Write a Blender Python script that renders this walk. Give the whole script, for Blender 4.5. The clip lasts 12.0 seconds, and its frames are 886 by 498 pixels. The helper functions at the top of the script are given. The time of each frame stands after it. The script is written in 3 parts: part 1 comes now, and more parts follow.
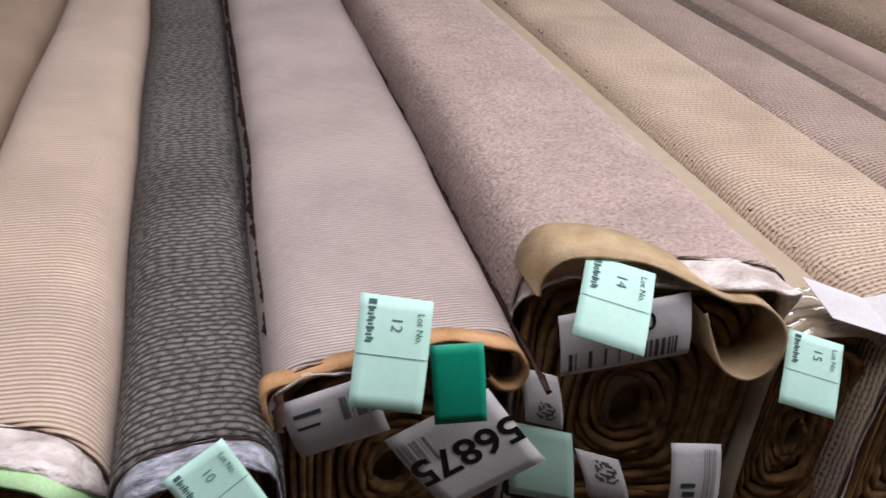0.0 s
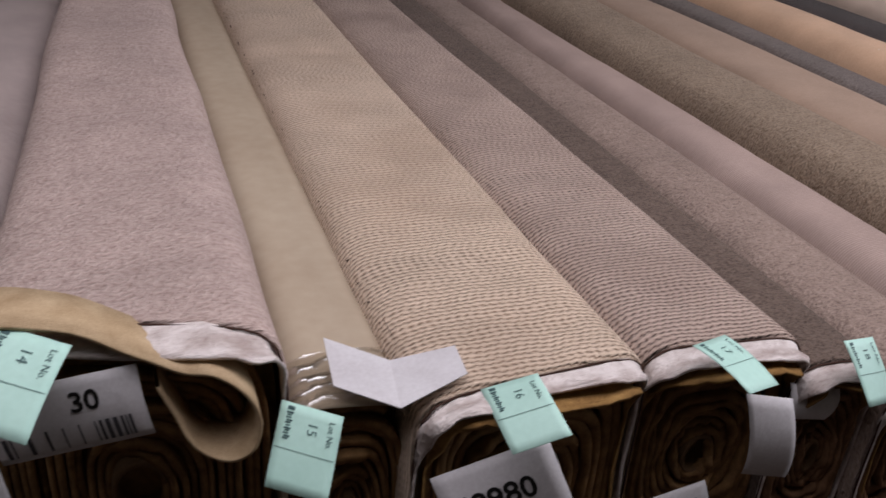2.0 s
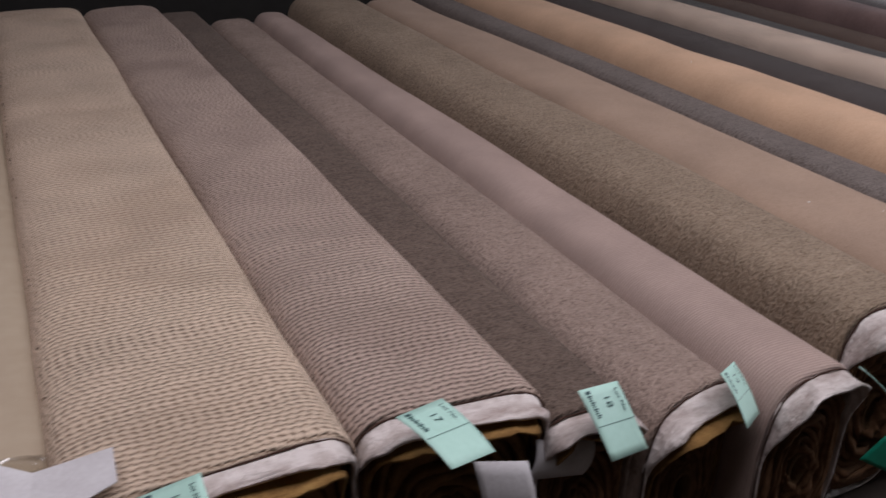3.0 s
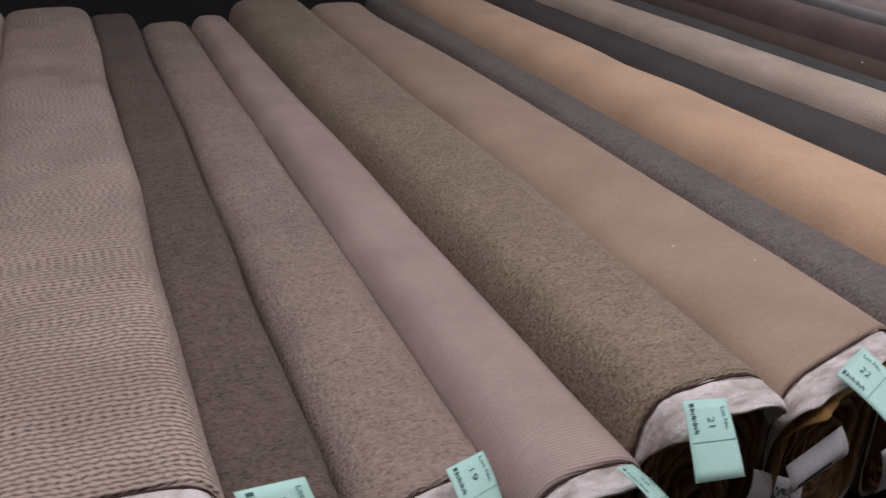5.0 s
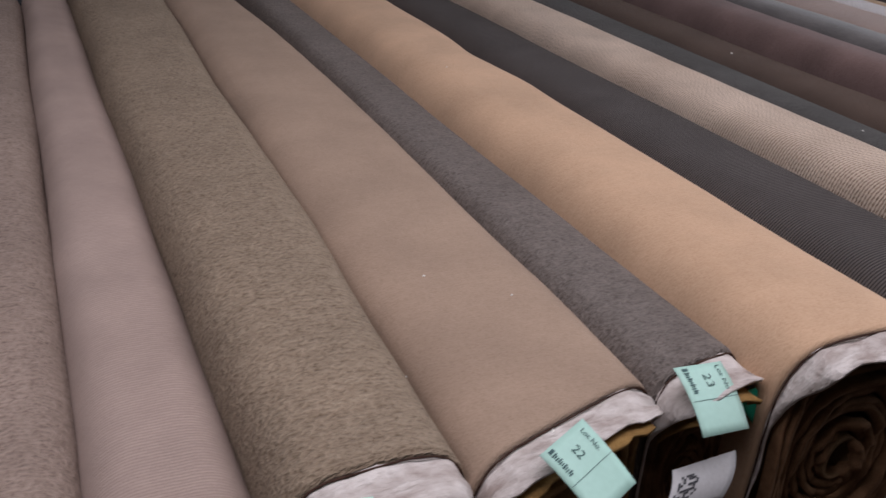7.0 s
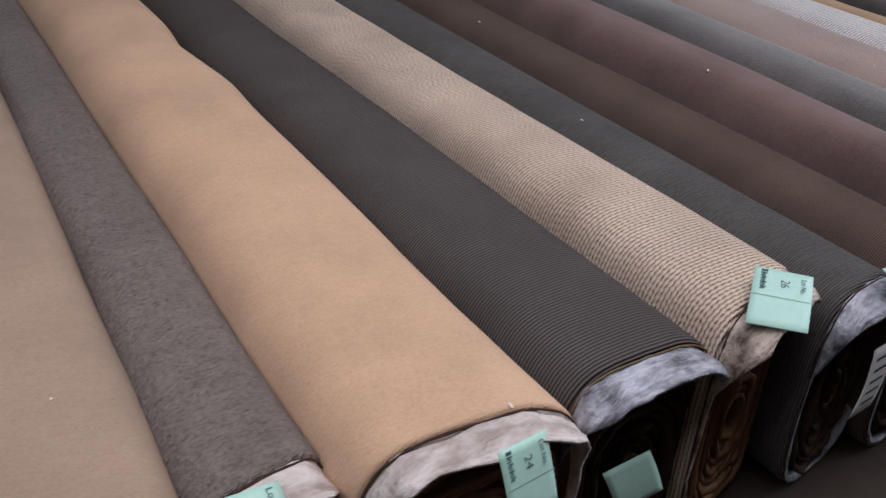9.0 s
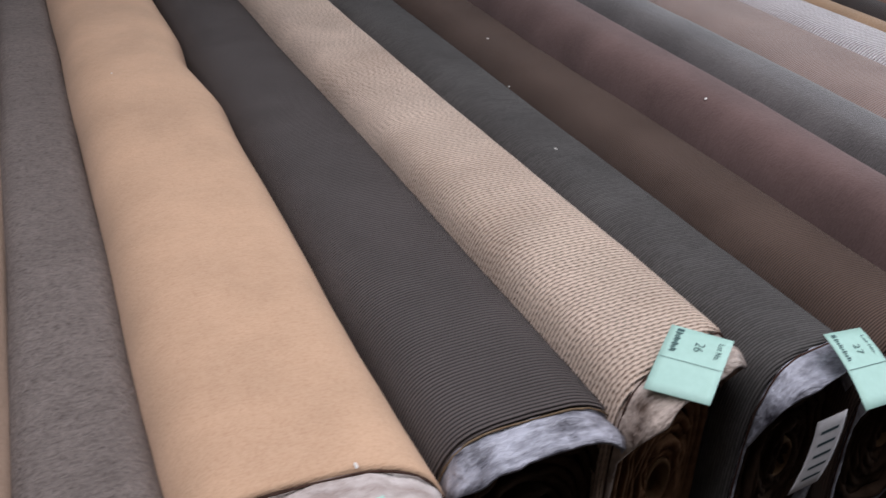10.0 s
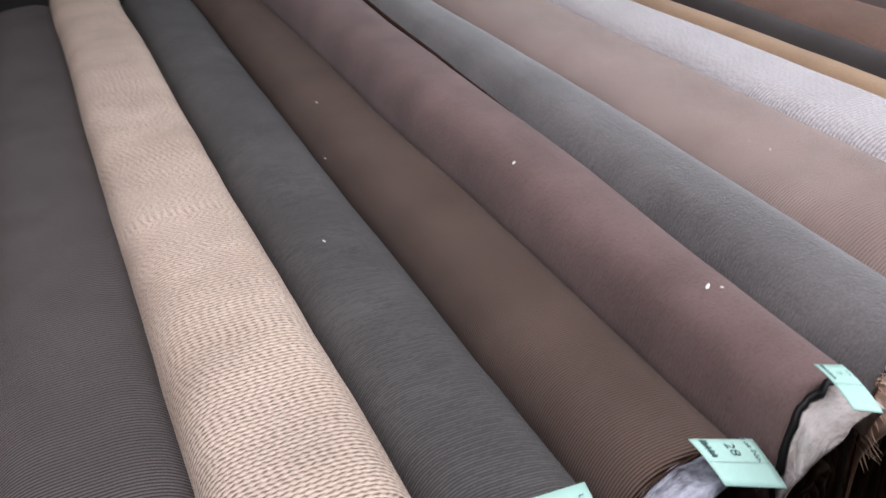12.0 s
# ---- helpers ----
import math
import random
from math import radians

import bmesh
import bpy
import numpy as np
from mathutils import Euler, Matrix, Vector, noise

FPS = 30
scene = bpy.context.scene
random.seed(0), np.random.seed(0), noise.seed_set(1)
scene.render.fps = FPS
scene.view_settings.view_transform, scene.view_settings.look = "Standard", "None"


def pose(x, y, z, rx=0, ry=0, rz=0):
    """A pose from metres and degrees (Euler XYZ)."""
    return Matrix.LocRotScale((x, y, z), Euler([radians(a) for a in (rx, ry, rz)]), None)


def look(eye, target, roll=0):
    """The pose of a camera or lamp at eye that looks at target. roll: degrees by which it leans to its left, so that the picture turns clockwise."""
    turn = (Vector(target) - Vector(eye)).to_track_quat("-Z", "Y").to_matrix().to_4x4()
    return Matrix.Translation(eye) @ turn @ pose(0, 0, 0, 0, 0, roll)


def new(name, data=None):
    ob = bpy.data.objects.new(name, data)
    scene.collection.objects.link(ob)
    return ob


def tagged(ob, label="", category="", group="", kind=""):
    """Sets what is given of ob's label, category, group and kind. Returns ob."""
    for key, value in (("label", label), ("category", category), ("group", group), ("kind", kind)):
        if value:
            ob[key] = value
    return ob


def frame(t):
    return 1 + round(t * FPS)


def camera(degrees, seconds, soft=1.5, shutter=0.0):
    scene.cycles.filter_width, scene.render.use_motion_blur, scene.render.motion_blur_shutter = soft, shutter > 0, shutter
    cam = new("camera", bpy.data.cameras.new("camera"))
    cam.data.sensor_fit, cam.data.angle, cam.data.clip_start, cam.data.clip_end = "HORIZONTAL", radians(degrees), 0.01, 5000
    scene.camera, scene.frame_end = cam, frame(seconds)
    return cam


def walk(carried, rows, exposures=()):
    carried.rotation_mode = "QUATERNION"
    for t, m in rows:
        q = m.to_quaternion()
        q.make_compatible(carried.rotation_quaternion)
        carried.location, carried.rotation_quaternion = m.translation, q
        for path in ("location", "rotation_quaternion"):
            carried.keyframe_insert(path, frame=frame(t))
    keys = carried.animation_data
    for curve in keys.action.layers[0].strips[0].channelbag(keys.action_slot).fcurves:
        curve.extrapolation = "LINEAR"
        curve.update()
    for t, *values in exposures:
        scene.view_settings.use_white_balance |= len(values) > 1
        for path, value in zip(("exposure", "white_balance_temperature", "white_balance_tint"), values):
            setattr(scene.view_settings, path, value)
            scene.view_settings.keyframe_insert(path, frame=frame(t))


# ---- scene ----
cam = camera(52.3, 12.0, shutter=0.3)
PATH = [
    (0, (0.309, -0.847, 1.283), (0.853, 0.688, 0.303), 5.1),
    (0.5, (0.427, -0.785, 1.279), (1.056, 0.701, 0.276), 4.4),
    (1, (0.678, -0.755, 1.299), (1.391, 0.700, 0.307), 3.6),
    (1.5, (0.887, -0.825, 1.270), (1.562, 0.689, 0.341), 4.5),
    (2, (1.076, -0.919, 1.268), (1.675, 0.644, 0.369), 4.1),
    (2.5, (1.255, -0.887, 1.245), (1.894, 0.686, 0.393), 1.8),
    (3, (1.471, -0.895, 1.248), (2.223, 0.639, 0.415), 1.4),
    (3.2, (1.548, -0.951, 1.249), (2.272, 0.613, 0.449), 2.9),
    (4.8, (1.974, -0.839, 1.257), (2.655, 0.711, 0.395), 0.4),
    (5, (2.049, -0.869, 1.228), (2.692, 0.712, 0.395), 1.3),
    (5.5, (2.177, -0.914, 1.234), (2.737, 0.687, 0.377), 2.3),
    (6, (2.273, -0.858, 1.250), (2.808, 0.737, 0.366), 3.4),
    (6.5, (2.414, -0.760, 1.231), (3.059, 0.767, 0.303), 3.4),
    (6.7, (2.479, -0.761, 1.192), (3.167, 0.781, 0.321), 2.6),
    (8.3, (2.980, -0.747, 1.280), (3.727, 0.695, 0.294), 5.6),
    (8.5, (3.057, -0.711, 1.277), (3.856, 0.696, 0.282), 5.1),
    (9, (3.189, -0.671, 1.264), (4.034, 0.711, 0.272), 2.6),
    (9.5, (3.338, -0.683, 1.272), (4.093, 0.747, 0.275), 2.1),
    (10, (3.513, -0.730, 1.290), (4.161, 0.751, 0.292), 1.3),
    (10.5, (3.674, -0.674, 1.297), (4.372, 0.775, 0.286), -0.6),
    (11, (3.832, -0.595, 1.262), (4.659, 0.778, 0.242), -2.1),
    (11.5, (3.979, -0.593, 1.253), (4.749, 0.809, 0.228), -3.1),
    (12, (4.152, -0.646, 1.263), (4.711, 0.899, 0.309), -5.1),
]
EXPOSURE = [(0, 0.43, 6400, 10), (0.5, 0.41, 6400, 10), (1.0, 0.27, 6400, 10), (1.5, 0.09, 6400, 12), (2.0, -0.25, 6400, 14), (2.5, -0.52, 6400, 14), (3.2, -0.58, 6400, 14),
            (5.0, -0.51, 6290, 12), (6.7, -0.49, 6290, 12), (8.5, -0.61, 6290, 11), (9.0, -0.43, 6200, 10), (9.5, -0.31, 6190, 10), (10.0, -0.27, 6190, 10), (11.0, -0.24, 6190, 10), (11.5, -0.04, 6190, 10), (12.0, 0.13, 6190, 10)]
walk(cam, [(t, look(eye, target, roll)) for t, eye, target, roll in PATH], EXPOSURE)

# ---- world and added lamps ----
world = bpy.data.worlds.new("overcast_sky")
world.use_nodes = True
scene.world = world
wn = world.node_tree.nodes
sky = wn.new("ShaderNodeTexSky")
sky.sky_type, sky.sun_disc = "NISHITA", False
sky.sun_elevation, sky.sun_rotation = radians(48), radians(110)
world.node_tree.links.new(sky.outputs[0], wn["Background"].inputs[0])
wn["Background"].inputs[1].default_value = 0.1


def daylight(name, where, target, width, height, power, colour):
    """An area lamp added at an unseen opening of the building, in place of sky light."""
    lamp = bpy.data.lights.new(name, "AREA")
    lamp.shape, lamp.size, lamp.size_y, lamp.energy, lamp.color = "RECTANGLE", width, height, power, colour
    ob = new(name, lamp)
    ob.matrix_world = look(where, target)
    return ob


# unseen openings added above the aisle and at the hall's end, each with a lamp
ADDED_ROOF_GAP = (-1.5, 9.5, -1.2, 0.6)
ADDED_DOOR_GAP = (-3.2, 2.3, 3.6)
daylight("added_roof_lamp", (4.0, -0.3, 3.92), (4.0, -0.299, 0), 11.0, 1.8, 320, (1.0, 0.96, 0.985))
daylight("added_door_lamp", (11.98, -0.45, 1.85), (4.0, -0.45, 1.2), 5.4, 3.4, 260, (0.86, 0.93, 1.0))


# ---- materials ----
def lin(h):
    c = [int(h[i:i + 2], 16) / 255 for i in (0, 2, 4)]
    return tuple(v / 12.92 if v < 0.04045 else ((v + 0.055) / 1.055) ** 2.4 for v in c)


class Nodes:
    """Short hand for wiring a node material."""

    def __init__(self, name):
        self.m = bpy.data.materials.new(name)
        self.m.use_nodes = True
        self.t = self.m.node_tree
        self.b = self.t.nodes["Principled BSDF"]

    def put(self, socket, value):
        if isinstance(value, bpy.types.NodeSocket):
            self.t.links.new(value, socket)
        elif value is not None:
            socket.default_value = value

    def math(self, op, a, b=None, c=None):
        n = self.t.nodes.new("ShaderNodeMath")
        n.operation = op
        for i, v in enumerate((a, b, c)):
            self.put(n.inputs[i], v)
        return n.outputs[0]

    def noise(self, where, scale, detail=2.0, rough=0.5):
        n = self.t.nodes.new("ShaderNodeTexNoise")
        self.put(n.inputs["Vector"], where)
        n.inputs["Scale"].default_value, n.inputs["Detail"].default_value, n.inputs["Roughness"].default_value = scale, detail, rough
        return n.outputs["Fac"]

    def mix(self, f, a, b, how="MIX"):
        n = self.t.nodes.new("ShaderNodeMix")
        n.data_type, n.blend_type = "RGBA", how
        self.put(n.inputs[0], f)
        self.put(n.inputs[6], (*a, 1) if isinstance(a, tuple) else a)
        self.put(n.inputs[7], (*b, 1) if isinstance(b, tuple) else b)
        return n.outputs[2]

    def ramp(self, v, lo, hi, a=0.0, b=1.0):
        n = self.t.nodes.new("ShaderNodeMapRange")
        self.put(n.inputs[0], v)
        for i, k in enumerate((lo, hi, a, b)):
            n.inputs[i + 1].default_value = k
        return n.outputs[0]

    def bump(self, height, strength, distance):
        n = self.t.nodes.new("ShaderNodeBump")
        n.inputs["Strength"].default_value, n.inputs["Distance"].default_value = strength, distance
        self.put(n.inputs["Height"], height)
        self.t.links.new(n.outputs[0], self.b.inputs["Normal"])

    def coords(self, which):
        return self.t.nodes.new("ShaderNodeTexCoord").outputs[which]

    def done(self, colour, rough, spec=0.2, sheen=0.0):
        self.put(self.b.inputs["Base Color"], (*colour, 1) if isinstance(colour, tuple) else colour)
        self.put(self.b.inputs["Roughness"], rough)
        self.b.inputs["Specular IOR Level"].default_value = spec
        self.b.inputs["Sheen Weight"].default_value = sheen
        self.b.inputs["Sheen Roughness"].default_value = 0.5
        return self.m


def carpet(name, light, dark, pitch=0.0, loop=0.0, depth=1.0, grain=0.3, wander=0.9, sheen=0.06, shade=0.14, fine=330, bead=0.3, weave=False):
    """Tufted carpet. pitch: rows across the roll, in metres (0: cut pile); loop: length of a loop in its row (0: plain rib)."""
    k = Nodes(name)
    uv = k.coords("UV")
    sep = k.t.nodes.new("ShaderNodeSeparateXYZ")
    k.put(sep.inputs[0], uv)
    u, v = sep.outputs[0], sep.outputs[1]
    lean = k.t.nodes.new("ShaderNodeMapping")
    lean.inputs["Scale"].default_value = (1.0, 1.0, 1.0) if pitch else (0.6, 1.0, 1.0)
    k.put(lean.inputs["Vector"], uv)
    yarn = k.noise(lean.outputs[0], fine, 2, 0.6)
    tuft = k.noise(lean.outputs[0], fine * 0.3, 2)
    lay = k.noise(uv, 5.0, 3)
    if pitch:
        w = k.noise(uv, 11, 2)
        row = k.math("DIVIDE", k.math("MULTIPLY_ADD", w, wander * pitch * 2, v), pitch)
        h = k.math("POWER", k.math("ABSOLUTE", k.math("SINE", k.math("MULTIPLY", row, math.pi))), 1.3 if weave else 0.75)
        if loop:
            col = k.math("DIVIDE", u, loop)
            line = k.math("FLOOR", row)
            col = k.math("MULTIPLY_ADD", line, 0.5, col)
            chance = k.t.nodes.new("ShaderNodeTexWhiteNoise")
            chance.noise_dimensions = "1D"
            k.put(chance.inputs["W"], line)
            col = k.math("MULTIPLY_ADD", chance.outputs["Value"], 0.45, col)
            col = k.math("MULTIPLY_ADD", k.noise(uv, 70, 2), 1.0 if weave else 1.5, col)
            hc = k.math("ABSOLUTE", k.math("SINE", k.math("MULTIPLY", col, math.pi)))
            if weave:  # small gaps between crossing loops, their shade painted dark
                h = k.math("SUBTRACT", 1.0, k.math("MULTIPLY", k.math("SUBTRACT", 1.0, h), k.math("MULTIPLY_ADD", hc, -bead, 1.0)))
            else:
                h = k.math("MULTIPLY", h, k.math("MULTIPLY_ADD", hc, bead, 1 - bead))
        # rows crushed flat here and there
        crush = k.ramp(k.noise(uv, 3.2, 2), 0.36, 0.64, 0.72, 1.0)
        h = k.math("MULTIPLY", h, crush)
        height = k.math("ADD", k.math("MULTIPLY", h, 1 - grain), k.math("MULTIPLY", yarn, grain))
        distance = pitch * 0.75 * depth
    else:
        height = k.math("ADD", k.math("MULTIPLY", yarn, 0.75), k.math("MULTIPLY", tuft, 0.25))
        distance = 0.009 * depth
    # groove shade painted into the colour: low pile takes the dark tone
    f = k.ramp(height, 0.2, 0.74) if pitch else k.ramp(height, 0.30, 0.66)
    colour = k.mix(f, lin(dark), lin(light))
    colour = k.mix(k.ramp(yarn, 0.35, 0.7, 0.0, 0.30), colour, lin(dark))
    # nap shading, painted in as broad lighter and darker patches
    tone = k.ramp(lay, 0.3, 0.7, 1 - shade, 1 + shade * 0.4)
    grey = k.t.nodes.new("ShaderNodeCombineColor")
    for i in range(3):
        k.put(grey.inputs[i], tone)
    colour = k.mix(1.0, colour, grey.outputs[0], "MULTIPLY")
    k.bump(height, 0.95 if pitch else 0.75, distance)
    return k.done(colour, 0.95, 0.08, sheen)


def plain(name, light, dark, scale, rough, spec=0.2, relief=0.0, where="Object", metal=0.0, detail=4):
    k = Nodes(name)
    c = k.coords(where)
    big, small = k.noise(c, scale, detail), k.noise(c, scale * 12, 3)
    f = k.ramp(k.math("MULTIPLY_ADD", small, 0.4, k.math("MULTIPLY", big, 0.6)), 0.3, 0.7)
    if relief:
        k.bump(k.math("MULTIPLY_ADD", small, 0.35, big), 0.7, relief)
    k.b.inputs["Metallic"].default_value = metal
    return k.done(k.mix(f, lin(dark), lin(light)), rough, spec)


M_FLOOR = plain("worn_brown_concrete", "3d332d", "2a211a", 2.2, 0.75, 0.25, 0.002)
M_WALL = plain("dark_grey_cladding", "2b2826", "1f1d1b", 1.4, 0.7, 0.2, 0.002)
# for unseen surfaces: pale walls and a tan ceiling that bounce light
M_BOUNCE_WALL = plain("pale_bounce_plaster", "9b958c", "857e75", 1.4, 0.8, 0.15, 0.002)
M_BOUNCE_CEILING = plain("tan_bounce_lining", "938670", "7d705a", 0.9, 0.85, 0.1, 0.002)
M_STEEL = plain("painted_rack_steel", "4b4d52", "37383c", 6.0, 0.45, 0.4, 0.0005)


def creased(name, light, dark, rough, spec):
    """Crumpled backing strip: streaks and creases that run round the roll, darker in colour where they lie low."""
    k = Nodes(name)
    stretch = k.t.nodes.new("ShaderNodeMapping")
    k.put(stretch.inputs["Vector"], k.coords("Object"))
    stretch.inputs["Scale"].default_value = (14.0, 34.0, 14.0)
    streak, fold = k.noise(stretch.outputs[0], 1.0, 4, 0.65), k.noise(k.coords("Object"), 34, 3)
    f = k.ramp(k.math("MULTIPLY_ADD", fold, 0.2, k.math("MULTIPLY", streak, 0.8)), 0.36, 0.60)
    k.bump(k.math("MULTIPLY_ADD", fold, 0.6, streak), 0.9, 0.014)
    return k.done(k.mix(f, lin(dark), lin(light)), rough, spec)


M_SELVEDGE = creased("white_latex_backing", "d9cfcb", "a89892", 0.6, 0.3)
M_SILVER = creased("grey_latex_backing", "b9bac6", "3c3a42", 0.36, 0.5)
M_JUTE = plain("brown_jute_backing", "96734c", "5f4530", 40.0, 0.9, 0.1, 0.003)
M_LIGHTJUTE = plain("light_jute_backing", "c4ac8c", "9e8566", 30.0, 0.9, 0.1, 0.003)
M_DARKJUTE = plain("dark_brown_backing", "84634a", "553c2a", 40.0, 0.9, 0.1, 0.003)
# darkened copy of the brown backing, carrying the shade of the hollow roll ends
M_BLACKJUTE = plain("blackish_brown_backing", "46362b", "281d16", 40.0, 0.9, 0.1, 0.003)
M_GREEN = plain("green_backing_cloth", "b6d6a6", "8fb382", 20.0, 0.8, 0.15, 0.003)
M_FRINGE = plain("pale_peach_yarn", "d8bfae", "b08c74", 60.0, 0.9, 0.1, 0.002)
M_GOLDJUTE = plain("golden_jute_backing", "a3804f", "6b4c2c", 30.0, 0.9, 0.1, 0.003)
M_FLAP = plain("orange_jute_layer", "d3a981", "ab7f57", 24.0, 0.9, 0.1, 0.004)
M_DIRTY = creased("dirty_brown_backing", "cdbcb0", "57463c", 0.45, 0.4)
M_TAGINK = plain("faded_printing_ink", "4f6a6a", "3c5557", 50.0, 0.6, 0.2)
M_CORE = plain("cardboard_tube", "7a6048", "5d4835", 20.0, 0.9, 0.1, 0.001)
M_THREAD = plain("dark_selvedge_thread", "58423a", "33251f", 90.0, 0.95, 0.05, 0.002)
M_TAN_THREAD = plain("tan_selvedge_thread", "8d7a63", "5c4b3b", 90.0, 0.95, 0.05, 0.002)
M_TAG = plain("mint_card", "bbdfd3", "add3c6", 9.0, 0.55, 0.35, 0.0008)
M_TEAL = plain("teal_card", "0f9a7b", "0b8a6d", 9.0, 0.5, 0.35, 0.0008)
M_PAPER = plain("white_paper", "d2cfd1", "bdb8ba", 14.0, 0.6, 0.3, 0.0015)
M_INK = plain("printing_ink", "3c4a4f", "2c383d", 50.0, 0.6, 0.2)
M_BLACK = plain("black_marker_ink", "191717", "0f0e0e", 50.0, 0.5, 0.3)
M_GREYINK = plain("grey_barcode_ink", "57565a", "434246", 50.0, 0.6, 0.2)
M_LINT = plain("white_lint", "f0ece6", "d8d2cb", 90.0, 0.9, 0.1)


def film_material():
    """Clear wrinkled packing film: mostly see-through, with glossy creases."""
    k = Nodes("clear_packing_film")
    c = k.coords("Object")
    clear = k.t.nodes.new("ShaderNodeBsdfTransparent")
    clear.inputs[0].default_value = (0.93, 0.92, 0.9, 1)
    gloss = k.t.nodes.new("ShaderNodeBsdfGlossy")
    gloss.inputs["Roughness"].default_value = 0.25
    creases = k.t.nodes.new("ShaderNodeTexWave")
    creases.bands_direction = "Y"
    creases.inputs["Scale"].default_value, creases.inputs["Distortion"].default_value, creases.inputs["Detail"].default_value = 11, 9, 3
    k.put(creases.inputs["Vector"], c)
    b = k.t.nodes.new("ShaderNodeBump")
    b.inputs["Strength"].default_value, b.inputs["Distance"].default_value = 0.8, 0.006
    k.put(b.inputs["Height"], creases.outputs["Fac"])
    k.t.links.new(b.outputs[0], gloss.inputs["Normal"])
    both = k.t.nodes.new("ShaderNodeMixShader")
    k.put(both.inputs[0], k.ramp(k.math("MULTIPLY", creases.outputs["Fac"], k.noise(c, 18, 2)), 0.2, 0.6, 0.10, 0.55))
    k.t.links.new(clear.outputs[0], both.inputs[1])
    k.t.links.new(gloss.outputs[0], both.inputs[2])
    k.t.links.new(both.outputs[0], k.t.nodes["Material Output"].inputs["Surface"])
    return k.m


M_FILM = film_material()


# ---- building helpers ----
def part(name, verts, faces, material, parent=None, label="", uvs=None, smooth=True):
    me = bpy.data.meshes.new(name)
    me.from_pydata([tuple(map(float, v)) for v in verts], [], faces)
    if uvs is not None:
        layer = me.uv_layers.new(name="UVMap")
        idx = np.empty(len(me.loops), dtype=np.int32)
        me.loops.foreach_get("vertex_index", idx)
        layer.data.foreach_set("uv", np.asarray(uvs, dtype=np.float32)[idx].ravel())
    me.materials.append(material)
    if smooth:
        me.polygons.foreach_set("use_smooth", [True] * len(me.polygons))
    me.update()
    ob = new(name, me)
    if parent is not None:
        ob.parent = parent
    if label:
        ob["label"] = label
    return ob


def lattice(rows, cols, closed=False):
    """Faces of a grid of points, rows x cols."""
    out = []
    for i in range(rows - 1):
        for j in range(cols if closed else cols - 1):
            a, b = i * cols + j, i * cols + (j + 1) % cols
            out.append((a, a + cols, b + cols, b))
    return out


def box(x0, x1, y0, y1, z0, z1):
    v = [(x, y, z) for x in (x0, x1) for y in (y0, y1) for z in (z0, z1)]
    return v, [(0, 1, 3, 2), (4, 6, 7, 5), (0, 4, 5, 1), (2, 3, 7, 6), (0, 2, 6, 4), (1, 5, 7, 3)]


def boxes(*dims):
    v, f = [], []
    for d in dims:
        bv, bf = box(*d)
        f += [tuple(i + len(v) for i in q) for q in bf]
        v += bv
    return v, f


# ---- the hall ----
X0, X1, Y0, Y1, TOP = -7.0, 12.0, -7.0, 4.3, 3.9


def structure(name, dims, material, label):
    v, f = boxes(*dims)
    return tagged(part(name, v, f, material, smooth=False), label, kind="structure")


structure("floor", [(X0, X1, Y0, Y1, -0.2, 0.0)], M_FLOOR, "worn dark brown concrete warehouse floor")
structure("wall_north", [(X0, X1, Y1, Y1 + 0.2, 0, TOP)], M_WALL, "dark grey wall behind the carpet rolls")
# unseen walls, kept pale to throw light back onto the roll ends
structure("wall_south", [(X0, X1, Y0 - 0.2, Y0, 0, TOP)], M_BOUNCE_WALL, "unseen pale wall added to bounce light")
structure("wall_west", [(X0 - 0.2, X0, Y0, Y1, 0, TOP)], M_BOUNCE_WALL, "unseen pale end wall added to bounce light")
# unseen end wall, left open for the added lamp on the right
d0, d1, dh = ADDED_DOOR_GAP
structure("wall_east", [(X1, X1 + 0.2, Y0, d0, 0, TOP), (X1, X1 + 0.2, d1, Y1, 0, TOP), (X1, X1 + 0.2, d0, d1, dh, TOP)], M_BOUNCE_WALL,
          "unseen pale end wall with an added opening for light")
# unseen ceiling, left open for the added lamp above the aisle
a0, a1, b0, b1 = ADDED_ROOF_GAP
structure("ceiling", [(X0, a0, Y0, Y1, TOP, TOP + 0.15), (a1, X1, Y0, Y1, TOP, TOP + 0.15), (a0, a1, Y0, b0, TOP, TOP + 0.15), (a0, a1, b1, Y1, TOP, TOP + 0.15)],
          M_BOUNCE_CEILING, "unseen tan ceiling with an added opening for light")
structure("rack_beam", [(X0 + 0.1, X1 - 0.1, 4.02, 4.12, 0.62, 0.74), (X0 + 0.1, X1 - 0.1, 4.02, 4.12, 0.1, 0.16)], M_STEEL, "dark steel rack beam along the wall behind the rolls")

